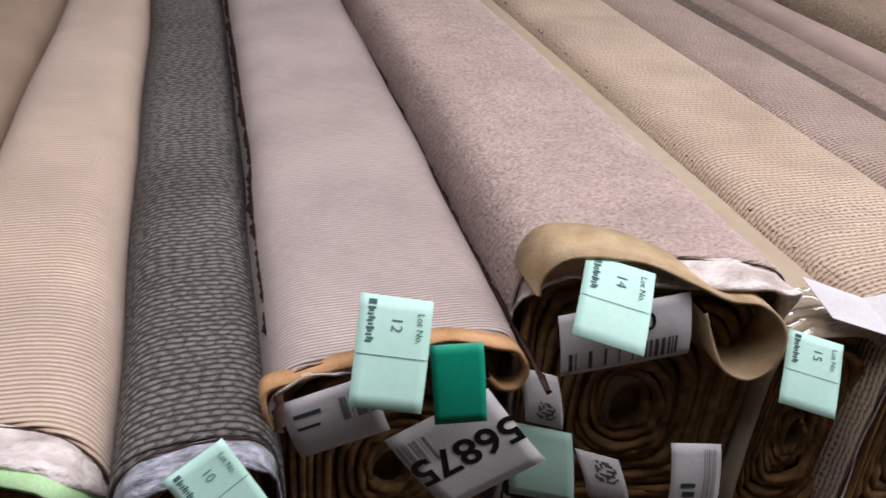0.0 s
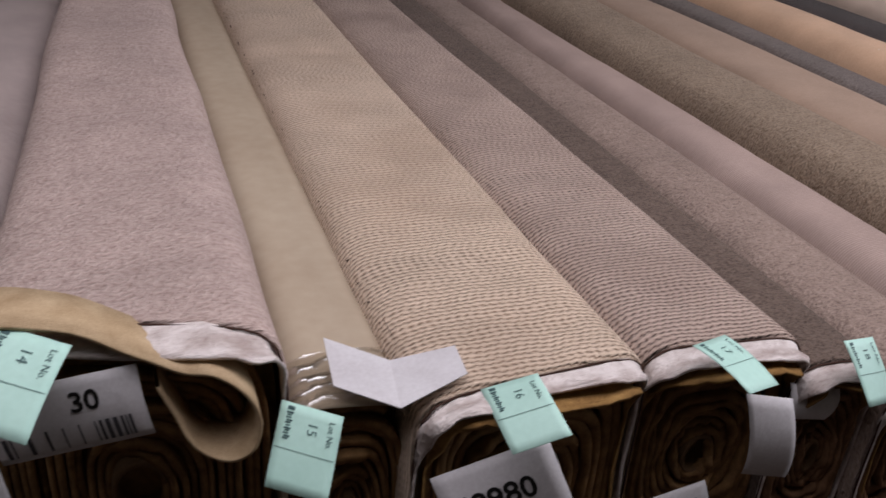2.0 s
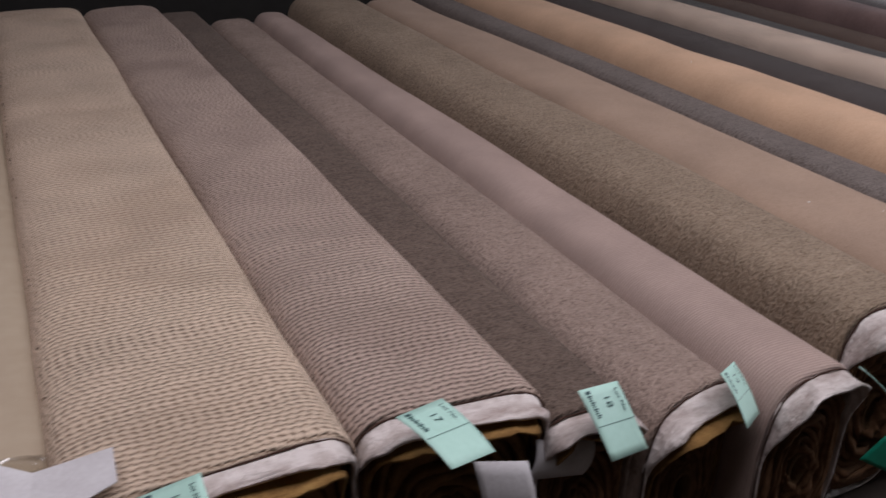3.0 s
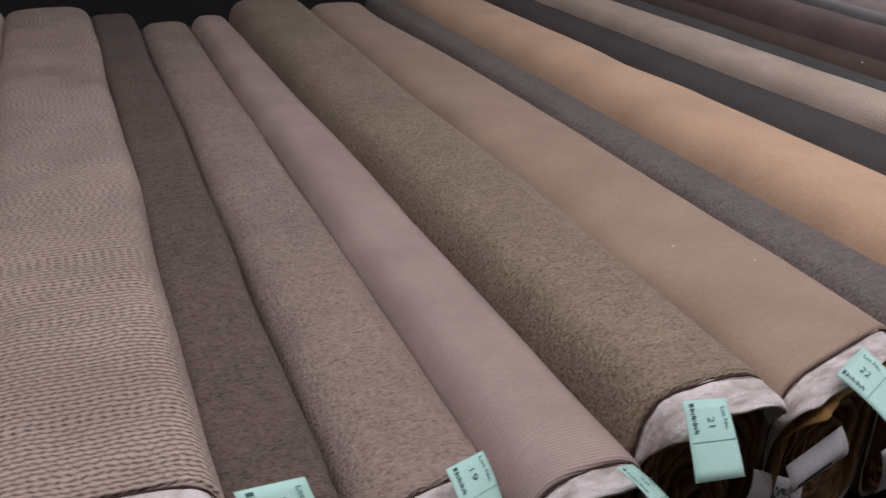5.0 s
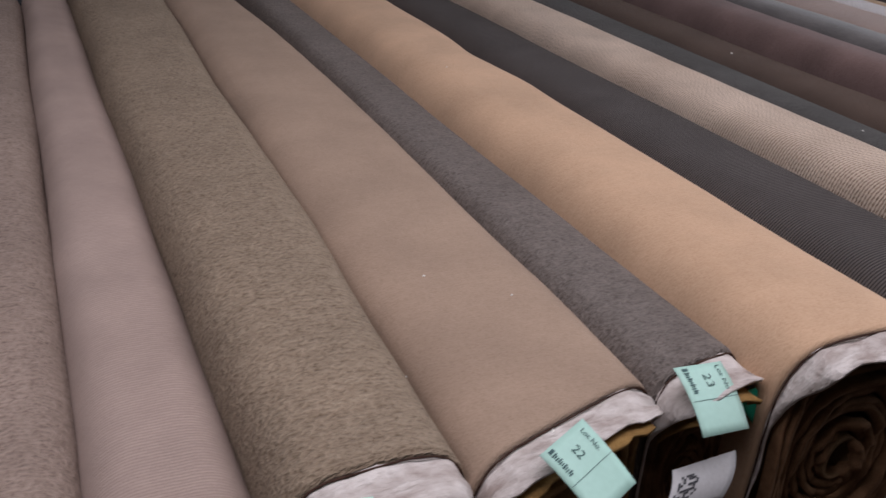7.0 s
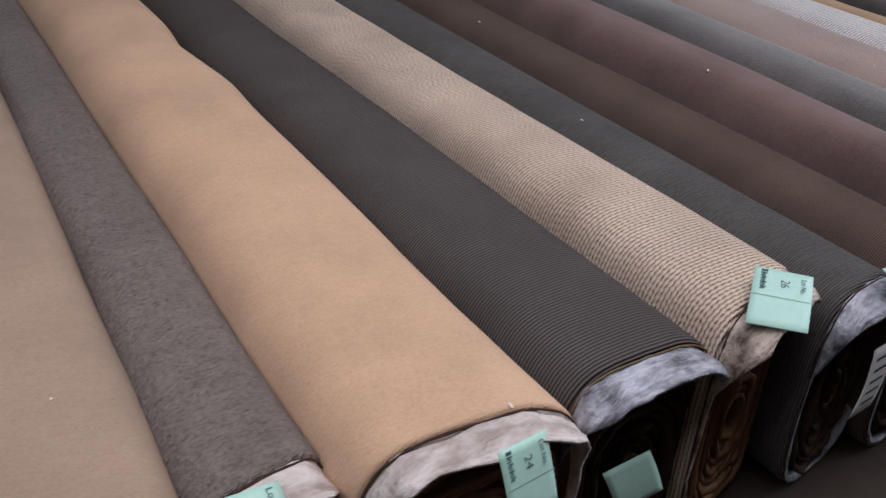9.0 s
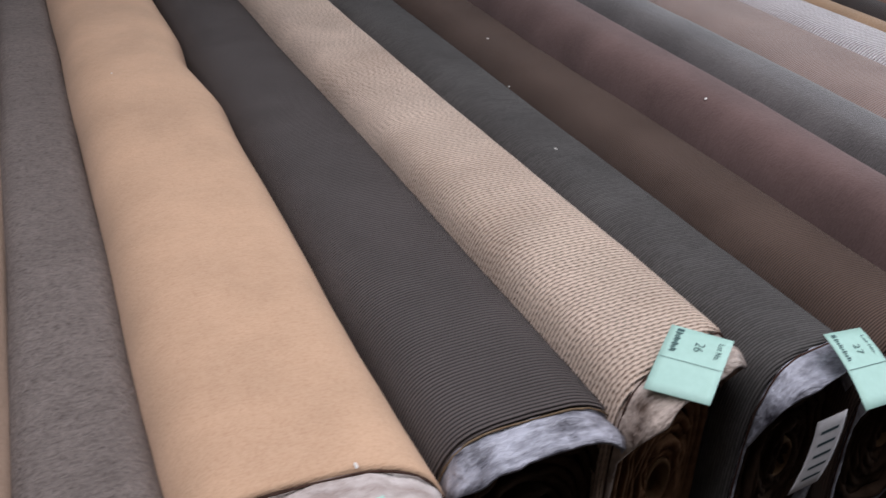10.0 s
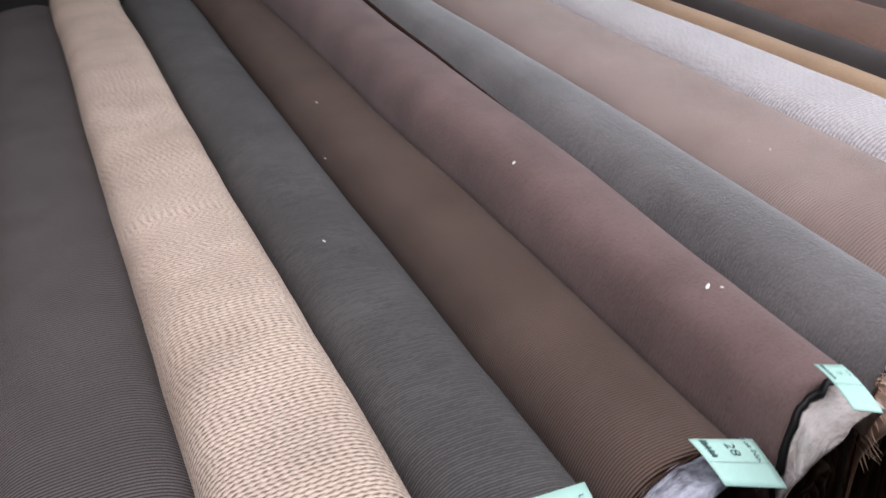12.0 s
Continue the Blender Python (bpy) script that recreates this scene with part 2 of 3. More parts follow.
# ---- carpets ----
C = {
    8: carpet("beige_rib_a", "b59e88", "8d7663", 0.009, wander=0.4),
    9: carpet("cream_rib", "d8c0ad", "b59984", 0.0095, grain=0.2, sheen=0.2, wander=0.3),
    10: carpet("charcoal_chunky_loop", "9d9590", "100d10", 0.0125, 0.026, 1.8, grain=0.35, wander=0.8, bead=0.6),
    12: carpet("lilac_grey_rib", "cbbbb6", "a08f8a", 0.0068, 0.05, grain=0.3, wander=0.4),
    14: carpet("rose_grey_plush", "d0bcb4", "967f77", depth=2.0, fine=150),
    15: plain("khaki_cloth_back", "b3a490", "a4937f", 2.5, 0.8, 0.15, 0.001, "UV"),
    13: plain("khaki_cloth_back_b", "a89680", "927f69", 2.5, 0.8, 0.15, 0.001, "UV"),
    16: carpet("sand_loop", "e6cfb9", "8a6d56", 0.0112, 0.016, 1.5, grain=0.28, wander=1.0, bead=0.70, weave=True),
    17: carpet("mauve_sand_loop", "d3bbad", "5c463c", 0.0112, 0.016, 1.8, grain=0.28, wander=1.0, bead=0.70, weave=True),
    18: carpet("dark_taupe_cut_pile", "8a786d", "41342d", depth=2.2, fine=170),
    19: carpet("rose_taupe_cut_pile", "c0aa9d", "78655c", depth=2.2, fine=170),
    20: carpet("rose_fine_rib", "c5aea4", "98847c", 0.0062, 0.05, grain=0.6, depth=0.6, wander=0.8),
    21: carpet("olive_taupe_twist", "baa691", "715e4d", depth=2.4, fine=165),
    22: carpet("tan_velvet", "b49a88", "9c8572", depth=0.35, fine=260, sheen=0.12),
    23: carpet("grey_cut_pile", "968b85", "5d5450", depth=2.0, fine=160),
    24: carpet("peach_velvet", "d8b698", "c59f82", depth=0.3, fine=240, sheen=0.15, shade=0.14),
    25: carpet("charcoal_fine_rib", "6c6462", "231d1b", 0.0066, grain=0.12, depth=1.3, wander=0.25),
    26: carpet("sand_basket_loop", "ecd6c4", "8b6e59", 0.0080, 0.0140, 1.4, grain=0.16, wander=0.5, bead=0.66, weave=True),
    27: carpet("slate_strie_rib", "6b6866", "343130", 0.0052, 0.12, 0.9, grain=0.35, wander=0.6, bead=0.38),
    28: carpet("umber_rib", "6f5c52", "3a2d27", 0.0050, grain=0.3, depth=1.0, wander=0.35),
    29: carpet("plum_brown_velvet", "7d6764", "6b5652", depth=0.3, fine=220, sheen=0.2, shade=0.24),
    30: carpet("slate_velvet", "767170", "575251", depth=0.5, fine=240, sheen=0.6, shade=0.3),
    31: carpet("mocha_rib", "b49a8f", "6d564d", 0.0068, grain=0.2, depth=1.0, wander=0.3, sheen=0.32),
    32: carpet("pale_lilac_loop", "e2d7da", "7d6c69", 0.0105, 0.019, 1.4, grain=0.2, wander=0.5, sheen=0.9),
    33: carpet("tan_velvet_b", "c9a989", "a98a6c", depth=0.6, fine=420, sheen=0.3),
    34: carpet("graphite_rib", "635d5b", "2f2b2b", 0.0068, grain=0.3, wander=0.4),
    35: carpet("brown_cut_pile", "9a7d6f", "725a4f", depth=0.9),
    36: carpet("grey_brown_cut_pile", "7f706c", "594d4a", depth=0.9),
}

FAR = 3.30
HEIGHT = 0.46


class Roll:
    def __init__(self, n, xl, xr, end, dz=0.0, sq=3.0, xlf=None, xrf=None, strip=0.055, far=0.0, kinks=()):
        self.kinks = kinks
        self.n, self.xl, self.xr, self.end, self.h, self.sq = n, xl, xr, end, HEIGHT + dz, sq
        self.xlf, self.xrf = xl if xlf is None else xlf, xr if xrf is None else xrf
        self.strip, self.far, self.seed = strip, FAR + far, n * 7.31

    def sides(self, y):
        f = y / FAR
        wob = 0.006 * noise.noise((self.seed, y * 1.1, 0))
        kink = sum(amount * math.exp(-((y - at) / width) ** 2) for at, width, amount in self.kinks)
        return self.xl + (self.xlf - self.xl) * f + wob, kink + self.xr + (self.xrf - self.xr) * f + wob

    def edge(self, x):
        """Where along y the pile stops, at this x."""
        l, r = self.end
        f = min(1, max(0, (x - self.xl) / (self.xr - self.xl)))
        return l + (r - l) * f

    def skin(self, ang, y, shrink=0.0, rho=1.0, low=0.0):
        """A point of the squeezed oval outline."""
        l, r = self.sides(y)
        a, b = (r - l) / 2 + 0.008 - shrink, self.h / 2 - shrink
        n = 2 + (self.sq - 2) * min(1, rho) ** 2
        c, s = math.cos(ang), math.sin(ang)
        x = math.copysign(abs(c) ** (2 / n), c) * a * rho
        z = math.copysign(abs(s) ** (2 / n), s) * b * rho
        if s > 0:
            z += rho * s * (0.007 * noise.noise((x * 4 + self.seed, y * 0.9, 1)) + 0.0015 * noise.noise((x * 16, y * 6, self.seed)))
            x += rho * abs(c) * (0.009 * noise.noise((self.seed, y * 1.9, 4)) + 0.002 * noise.noise((self.seed, y * 9, 8)))
        return (l + r) / 2 + x, self.h / 2 + z - low * (1 - rho)


SEG = 72


def angles():
    return [2 * math.pi * j / SEG - math.pi / 2 for j in range(SEG)]


def pile_part(r, parent, frayed=0.0):
    rows = [0, 0.012, 0.03] + [0.03 + (k / 70) ** 1.25 * (r.far - 0.10) for k in range(1, 71)]
    rows += [r.far - 0.04, r.far - 0.015, r.far]
    tuck = {len(rows) - 3: 0.006, len(rows) - 2: 0.02, len(rows) - 1: 0.05}
    v, uv = [], []
    for i, y in enumerate(rows):
        arc, last, first = 0.0, None, None
        for ang in angles() + [angles()[0]]:
            sh = tuck.get(i, 0.0) + (0.004 if i == 0 else 0.0)
            x, z = r.skin(ang, y, sh)
            blend = max(0.0, 1 - y / 0.8)
            yy = y + blend * (r.edge(x))
            if i == 0 and frayed:
                yy += frayed * noise.noise((ang * 22, r.seed, 2)) + frayed * 0.6 * noise.noise((ang * 60, r.seed, 5))
            if last is not None:
                arc += math.hypot(x - last[0], z - last[1])
            last = (x, z)
            v.append((x, yy, z))
            uv.append((arc, yy + r.seed))
    cols = SEG + 1
    f = [tuple(q) for q in lattice(len(rows), cols)]
    # thickness at the near end
    base = len(v)
    for j, ang in enumerate(angles() + [angles()[0]]):
        x, z = r.skin(ang, 0.02, 0.011)
        v.append((x, r.edge(x) + 0.01, z))
        uv.append((uv[j][0], r.end[0] + r.seed))
    f += [(base + j, j, j + 1, base + j + 1) for j in range(cols - 1)]
    tail = (len(rows) - 1) * cols
    f.append(tuple(tail + j for j in range(cols - 1)))
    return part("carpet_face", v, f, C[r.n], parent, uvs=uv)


def selvedge_part(r, parent, material, wave=0.010, name="selvedge", extra=0.0, label="", inside=0.0):
    """The bare strip of backing that sticks out of the pile at the roll's end, wrinkled, with a cut edge."""
    v, steps = [], 7
    prof = [(k / (steps - 1)) for k in range(steps)]
    rows = [(p, 0.0) for p in prof] + [(1.0, 0.005), (0.3, 0.005)]
    for p, inner in rows:
        for ang in angles():
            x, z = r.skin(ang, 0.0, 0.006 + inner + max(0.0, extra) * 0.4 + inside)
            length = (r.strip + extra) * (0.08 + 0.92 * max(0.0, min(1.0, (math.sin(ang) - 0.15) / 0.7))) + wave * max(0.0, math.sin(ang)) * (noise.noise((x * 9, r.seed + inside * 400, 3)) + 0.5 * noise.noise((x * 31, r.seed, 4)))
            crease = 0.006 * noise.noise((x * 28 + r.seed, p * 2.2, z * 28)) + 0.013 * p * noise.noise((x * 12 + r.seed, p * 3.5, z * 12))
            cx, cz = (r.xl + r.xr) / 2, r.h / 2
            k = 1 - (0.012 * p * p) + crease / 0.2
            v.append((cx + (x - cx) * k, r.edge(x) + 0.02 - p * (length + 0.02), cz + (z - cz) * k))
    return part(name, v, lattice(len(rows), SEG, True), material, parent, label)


def thread_part(r, parent, material, rad=0.0024):
    """The dark cut line where the pile ends."""
    v, ring = [], 5
    A = angles()
    for ang in A:
        x, z = r.skin(ang, 0.0, 0.004)
        y = r.edge(x) - 0.003 + 1.3 * rad * noise.noise((x * 60, z * 60, r.seed))
        cx, cz = (r.xl + r.xr) / 2, r.h / 2
        d = Vector((x - cx, 0, z - cz)).normalized()
        rr = rad * (1 + 0.5 * noise.noise((x * 90, z * 90, 7)))
        for k in range(ring):
            t = 2 * math.pi * k / ring
            v.append((x + d.x * rr * math.cos(t), y + rr * math.sin(t), z + d.z * rr * math.cos(t)))
    n = len(A)
    f = [(i * ring + k, i * ring + (k + 1) % ring, ((i + 1) % n) * ring + (k + 1) % ring, ((i + 1) % n) * ring + k) for i in range(n) for k in range(ring)]
    return part("cut_edge", v, f, material, parent)


def spiral_part(r, parent, material, turns, inset=0.015):
    """The wound layers seen at the roll's end."""
    v, f = [], []
    n = int(turns * 44)
    core = 0.20
    pitch = (0.965 - core) / turns
    low = 0.02
    for i in range(n + 1):
        s = i / n
        ang = 2 * math.pi * turns * s + 1.2
        rho = 0.965 - (0.965 - core) * s + 0.034 * noise.noise((ang * 0.43, r.seed, 1)) * min(1, 8 * s) + 0.005 * noise.noise((ang * 1.9, r.seed, 1))
        gap = 0.20 + 0.16 * noise.noise((ang * 1.7, r.seed, 9))
        front = inset + 0.022 * noise.noise((ang * 0.5, r.seed, 2)) + 0.010 * noise.noise((ang * 3.1, r.seed, 6)) + 0.006 * s
        for rr, dy in ((rho, 0.022), (rho, 0.004), (rho - pitch * gap * 0.5, 0.0), (rho - pitch * (1 - gap), 0.004), (rho - pitch * (1 - gap), 0.022)):
            x, z = r.skin(ang, 0.0, 0.014, rr, low)
            v.append((x, r.edge(x) + front + dy, z))
    f = lattice(n + 1, 5)
    base = len(v)
    for ang in angles():
        x, z = r.skin(ang, 0.0, 0.013, 0.985, low)
        v.append((x, r.edge(x) + inset + 0.045, z))
    f.append(tuple(base + j for j in range(SEG)))
    return part("spiral_end", v, f, material, parent)


def core_part(r, parent, inset):
    v = []
    prof = [(0.205, 0.4), (0.205, 0.006), (0.17, 0.004), (0.165, 0.2)]
    for rho, dy in prof:
        for ang in angles()[::2]:
            x, z = r.skin(ang, 0.0, 0.014, rho, 0.02)
            v.append((x, r.edge((r.xl + r.xr) / 2) + inset + dy, z))
    f = lattice(len(prof), SEG // 2, True)
    f.append(tuple(3 * (SEG // 2) + j for j in range(SEG // 2)))
    return part("core_tube", v, f, M_CORE, parent, "brown cardboard core tube")


def carpet_roll(r, label, selvedge=M_SELVEDGE, backing=M_JUTE, thread=M_THREAD, turns=9, frayed=0.0, wave=0.010, inset=None, rad=0.0017):
    root = new("carpet_roll")
    root.location = (0, 0, 0)
    tagged(root, label, "carpet roll", "row of carpet rolls")
    pile_part(r, root, frayed)
    if selvedge:
        selvedge_part(r, root, selvedge, wave)
        if thread:
            thread_part(r, root, thread, rad)
        if r.n in (16, 17, 18, 19, 22, 23):
            selvedge_part(r, root, M_GOLDJUTE, 0.034, "backing_layer", 0.012, "golden-brown jute layer under the white strip", 0.014)
    if inset is None:
        inset = (0.03 if selvedge in (M_SILVER, M_DIRTY) else 0.024) - (r.strip * 0.55 if selvedge else 0)
    spiral_part(r, root, backing, turns, inset)
    core_part(r, root, inset)
    return root


def curled_flap(r, parent, line, y0, y1, material, label, thick=0.007, skew=0.0, x0=0.0):
    """A loose end of carpet: a line in x and z, drawn along y, with thickness. skew: how far its ends lean forwards for each metre past x0."""
    pts = [Vector((x, 0, z)) for x, z in line]
    fine = []
    for i in range(len(pts) - 1):
        p0, p1, p2, p3 = pts[max(0, i - 1)], pts[i], pts[i + 1], pts[min(len(pts) - 1, i + 2)]
        for k in range(8):
            t = k / 8
            fine.append(0.5 * ((2 * p1) + (p2 - p0) * t + (2 * p0 - 5 * p1 + 4 * p2 - p3) * t * t + (3 * p1 - p0 - 3 * p2 + p3) * t ** 3))
    fine.append(pts[-1])
    v, n = [], len(fine)
    for i, p in enumerate(fine):
        t = fine[min(n - 1, i + 1)] - fine[max(0, i - 1)]
        nor = Vector((-t.z, 0, t.x)).normalized() * thick / 2
        wav = 0.006 * noise.noise((p.x * 14, r.seed, p.z * 14))
        for q, y in ((p + nor, y1), (p + nor, y0 + wav), (p - nor, y0 + wav), (p - nor, y1)):
            v.append((q.x, y + wav - skew * (q.x - x0), q.z))
    return part("loose_flap", v, lattice(n, 4, True), material, parent, label)


ROLLS = [
    (Roll(8, -0.530, -0.113, (0.100, 0.253), dz=0.000, sq=4, xlf=-0.480, xrf=0.154), "beige ribbed carpet roll lying on the concrete floor", {}),
    (Roll(9, -0.117, 0.203, (0.180, 0.097), dz=0.000, sq=3.6, xlf=0.150, xrf=0.368, strip=0.07), "cream ribbed carpet roll with a white and green backed end", {}),
    (Roll(10, 0.198, 0.425, (0.051, 0.074), dz=-0.016, sq=3.6, xlf=0.364, xrf=0.605), "dark charcoal chunky loop carpet roll with a grey taped end", {"selvedge": M_SILVER, "backing": M_DARKJUTE}),
    (Roll(12, 0.421, 0.811, (0.132, 0.161), dz=0.034, sq=6, xlf=0.601, xrf=0.943, strip=0.022), "wide lilac-grey ribbed carpet roll with a peeling jute end", {"turns": 11}),
    (Roll(13, 0.801, 0.925, (0.320, 0.311), dz=-0.090, sq=3, xlf=0.929, xrf=1.053), "narrow khaki-backed roll sunk between two wider rolls", {"selvedge": None, "turns": 6}),
    (Roll(14, 0.827, 1.249, (0.250, 0.133), dz=0.112, sq=7, xlf=0.955, xrf=1.247, strip=0.065), "rose-grey plush carpet roll with a loose curled end", {"turns": 12}),
    (Roll(15, 1.245, 1.439, (0.096, 0.065), dz=-0.005, sq=4.5, xlf=1.243, xrf=1.430), "roll showing its smooth khaki cloth back, end wrapped in clear film", {"selvedge": None, "turns": 9}),
    (Roll(16, 1.421, 1.814, (0.034, 0.069), dz=0.021, sq=7, xlf=1.412, xrf=1.768, strip=0.045), "wide sand-coloured loop pile carpet roll", {"turns": 9}),
    (Roll(17, 1.810, 2.133, (0.094, 0.078), dz=0.002, sq=5.5, xlf=1.764, xrf=2.096, strip=0.055), "mauve-sand loop pile carpet roll", {"turns": 10}),
    (Roll(18, 2.113, 2.290, (0.061, 0.048), dz=-0.058, sq=5, xlf=2.085, xrf=2.277), "dark taupe cut pile carpet roll", {"backing": M_DARKJUTE}),
    (Roll(19, 2.296, 2.530, (0.016, 0.074), dz=-0.077, sq=3.8, xlf=2.283, xrf=2.499), "rose-taupe cut pile carpet roll", {"backing": M_DARKJUTE}),
    (Roll(20, 2.526, 2.747, (-0.017, 0.001), dz=-0.066, sq=3.2, xlf=2.495, xrf=2.671), "rose-coloured fine ribbed carpet roll", {"backing": M_DARKJUTE}),
    (Roll(21, 2.743, 2.993, (0.045, 0.050), dz=-0.008, sq=4.2, xlf=2.667, xrf=3.018, strip=0.075, kinks=((0.9, 0.6, 0.012),)), "olive-taupe twist pile carpet roll with a broad white end", {"backing": M_DARKJUTE}),
    (Roll(22, 2.989, 3.336, (0.030, 0.125), dz=-0.028, sq=4.8, xlf=3.014, xrf=3.324, strip=0.065, kinks=((1.0, 0.6, 0.008), (2.9, 0.6, -0.050))), "tan velvet carpet roll with a wrinkled white end", {"backing": M_JUTE}),
    (Roll(23, 3.332, 3.522, (0.115, 0.150), dz=-0.037, sq=4.5, xlf=3.320, xrf=3.467, strip=0.075), "grey cut pile carpet roll", {"backing": M_DARKJUTE}),
    (Roll(24, 3.518, 3.862, (0.060, 0.032), dz=0.013, sq=3.6, xlf=3.463, xrf=3.794, strip=0.06, kinks=((0.95, 0.5, 0.004), (1.40, 0.12, 0.012), (1.72, 0.12, -0.016))), "peach velvet carpet roll with a creased white end", {"backing": M_DARKJUTE}),
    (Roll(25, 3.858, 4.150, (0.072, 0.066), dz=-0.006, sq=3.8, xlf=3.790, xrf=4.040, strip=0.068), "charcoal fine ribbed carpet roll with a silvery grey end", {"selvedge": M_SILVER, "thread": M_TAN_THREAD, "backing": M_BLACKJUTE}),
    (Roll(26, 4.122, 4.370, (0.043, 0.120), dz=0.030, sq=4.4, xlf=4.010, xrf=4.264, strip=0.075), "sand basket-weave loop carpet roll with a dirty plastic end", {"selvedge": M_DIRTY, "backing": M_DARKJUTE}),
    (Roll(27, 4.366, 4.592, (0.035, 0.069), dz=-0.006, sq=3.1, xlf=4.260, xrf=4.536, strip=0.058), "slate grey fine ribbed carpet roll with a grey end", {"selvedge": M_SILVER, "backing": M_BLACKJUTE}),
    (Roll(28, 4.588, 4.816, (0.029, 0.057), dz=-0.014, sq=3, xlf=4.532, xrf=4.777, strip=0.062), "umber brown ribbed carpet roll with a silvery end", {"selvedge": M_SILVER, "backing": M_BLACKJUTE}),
    (Roll(29, 4.812, 4.978, (0.006, 0.047), dz=0.047, sq=3.1, xlf=4.773, xrf=5.079, strip=0.065, kinks=((0.9, 0.4, 0.008), (2.0, 0.4, -0.010))), "plum-brown velvet carpet roll dotted with lint", {"backing": M_BLACKJUTE, "wave": 0.02, "rad": 0.0065, "thread": M_BLACK}),
    (Roll(30, 4.974, 5.184, (0.029, 0.042), dz=0.050, sq=3.4, xlf=5.075, xrf=5.246, strip=0.07, kinks=((0.9, 0.4, 0.006), (2.0, 0.4, -0.012))), "slate velvet carpet roll with a frayed edge", {"frayed": 0.014, "wave": 0.025, "selvedge": M_FRINGE, "backing": M_BLACKJUTE}),
    (Roll(31, 5.180, 5.534, (0.058, 0.079), dz=0.029, sq=3.4, xlf=5.242, xrf=5.592), "mocha brown ribbed carpet roll", {"backing": M_BLACKJUTE}),
    (Roll(32, 5.530, 5.824, (0.040, 0.040), dz=0.000, sq=3.6, xlf=5.588, xrf=5.804), "pale lilac chunky ribbed carpet roll", {}),
    (Roll(33, 5.820, 5.924, (0.040, 0.040), dz=-0.020, sq=3, xlf=5.800, xrf=5.904), "tan velvet carpet roll squeezed between its neighbours", {}),
    (Roll(34, 5.920, 6.034, (0.040, 0.040), dz=0.000, sq=3, xlf=5.900, xrf=6.014), "graphite ribbed carpet roll", {"selvedge": M_SILVER}),
    (Roll(35, 6.030, 6.354, (0.040, 0.040), dz=0.000, sq=3.4, xlf=6.010, xrf=6.334), "brown cut pile carpet roll", {}),
    (Roll(36, 6.350, 6.694, (0.040, 0.040), dz=0.000, sq=3.4, xlf=6.330, xrf=6.674), "grey-brown cut pile carpet roll", {}),
]
R, ROOT = {}, {}
for i, (r, label, more) in enumerate(ROLLS):
    r.far = FAR + 0.07 * math.sin(i * 2.3) + 0.03 * math.sin(i * 5.1)
    R[r.n], ROOT[r.n] = r, carpet_roll(r, label, **more)

curled_flap(R[12], ROOT[12], [(0.420, 0.390), (0.411, 0.432), (0.414, 0.464), (0.454, 0.475), (0.524, 0.490), (0.588, 0.508), (0.662, 0.512), (0.723, 0.503), (0.773, 0.484), (0.801, 0.442), (0.792, 0.405), (0.764, 0.407), (0.741, 0.432)],
            0.112, 0.142, M_FLAP, "orange-brown jute layer peeling off with a curled edge", 0.008)
curled_flap(R[14], ROOT[14], [(0.831, 0.530), (0.838, 0.572), (0.860, 0.601), (0.905, 0.609), (0.972, 0.600), (1.041, 0.575), (1.106, 0.546), (1.150, 0.545), (1.188, 0.516), (1.204, 0.471), (1.193, 0.422), (1.160, 0.402), (1.120, 0.423), (1.095, 0.476), (1.077, 0.520)],
            0.165, 0.26, M_LIGHTJUTE, "loose jute-backed flap curling over the end", 0.006, 0.33, 0.87)


selvedge_part(R[9], ROOT[9], M_GREEN, name="lining", extra=0.022, label="pale green backing cloth")


def frayed_edge(r, parent, ang, material, y0=0.05, reach=0.010, out=1.0):
    """Ragged cut edge of carpet running along the roll."""
    v, n = [], 420
    for i in range(n):
        y = y0 + (r.far - 0.1 - y0) * i / (n - 1)
        x, z = r.skin(ang, y)
        jag = reach * (1.0 + 0.7 * noise.noise((y * 16, r.seed, 1)) + 0.6 * noise.noise((y * 75, r.seed, 2)))
        side = math.copysign(1, math.cos(ang)) * out
        v += [(x - side * 0.004, y, z + 0.003), (x + side * max(0.001, jag), y, z - 0.004), (x, y, z - 0.009)]
    return part("frayed_edge", v, lattice(n, 3), material, parent, "ragged dark cut edge")


frayed_edge(R[12], ROOT[12], 2.50, M_THREAD)
frayed_edge(R[12], ROOT[12], 0.62, M_THREAD, reach=0.007)
frayed_edge(R[29], ROOT[29], 0.62, M_BLACK, reach=0.012)
frayed_edge(R[30], ROOT[30], 2.45, M_THREAD, reach=0.012)
frayed_edge(R[30], ROOT[30], 0.70, M_THREAD, reach=0.015)
frayed_edge(R[31], ROOT[31], 2.50, M_JUTE, reach=0.008)
# thin dark edge, also standing in for the ragged shadow beside this roll
frayed_edge(R[16], ROOT[16], 2.30, M_THREAD, reach=0.003)


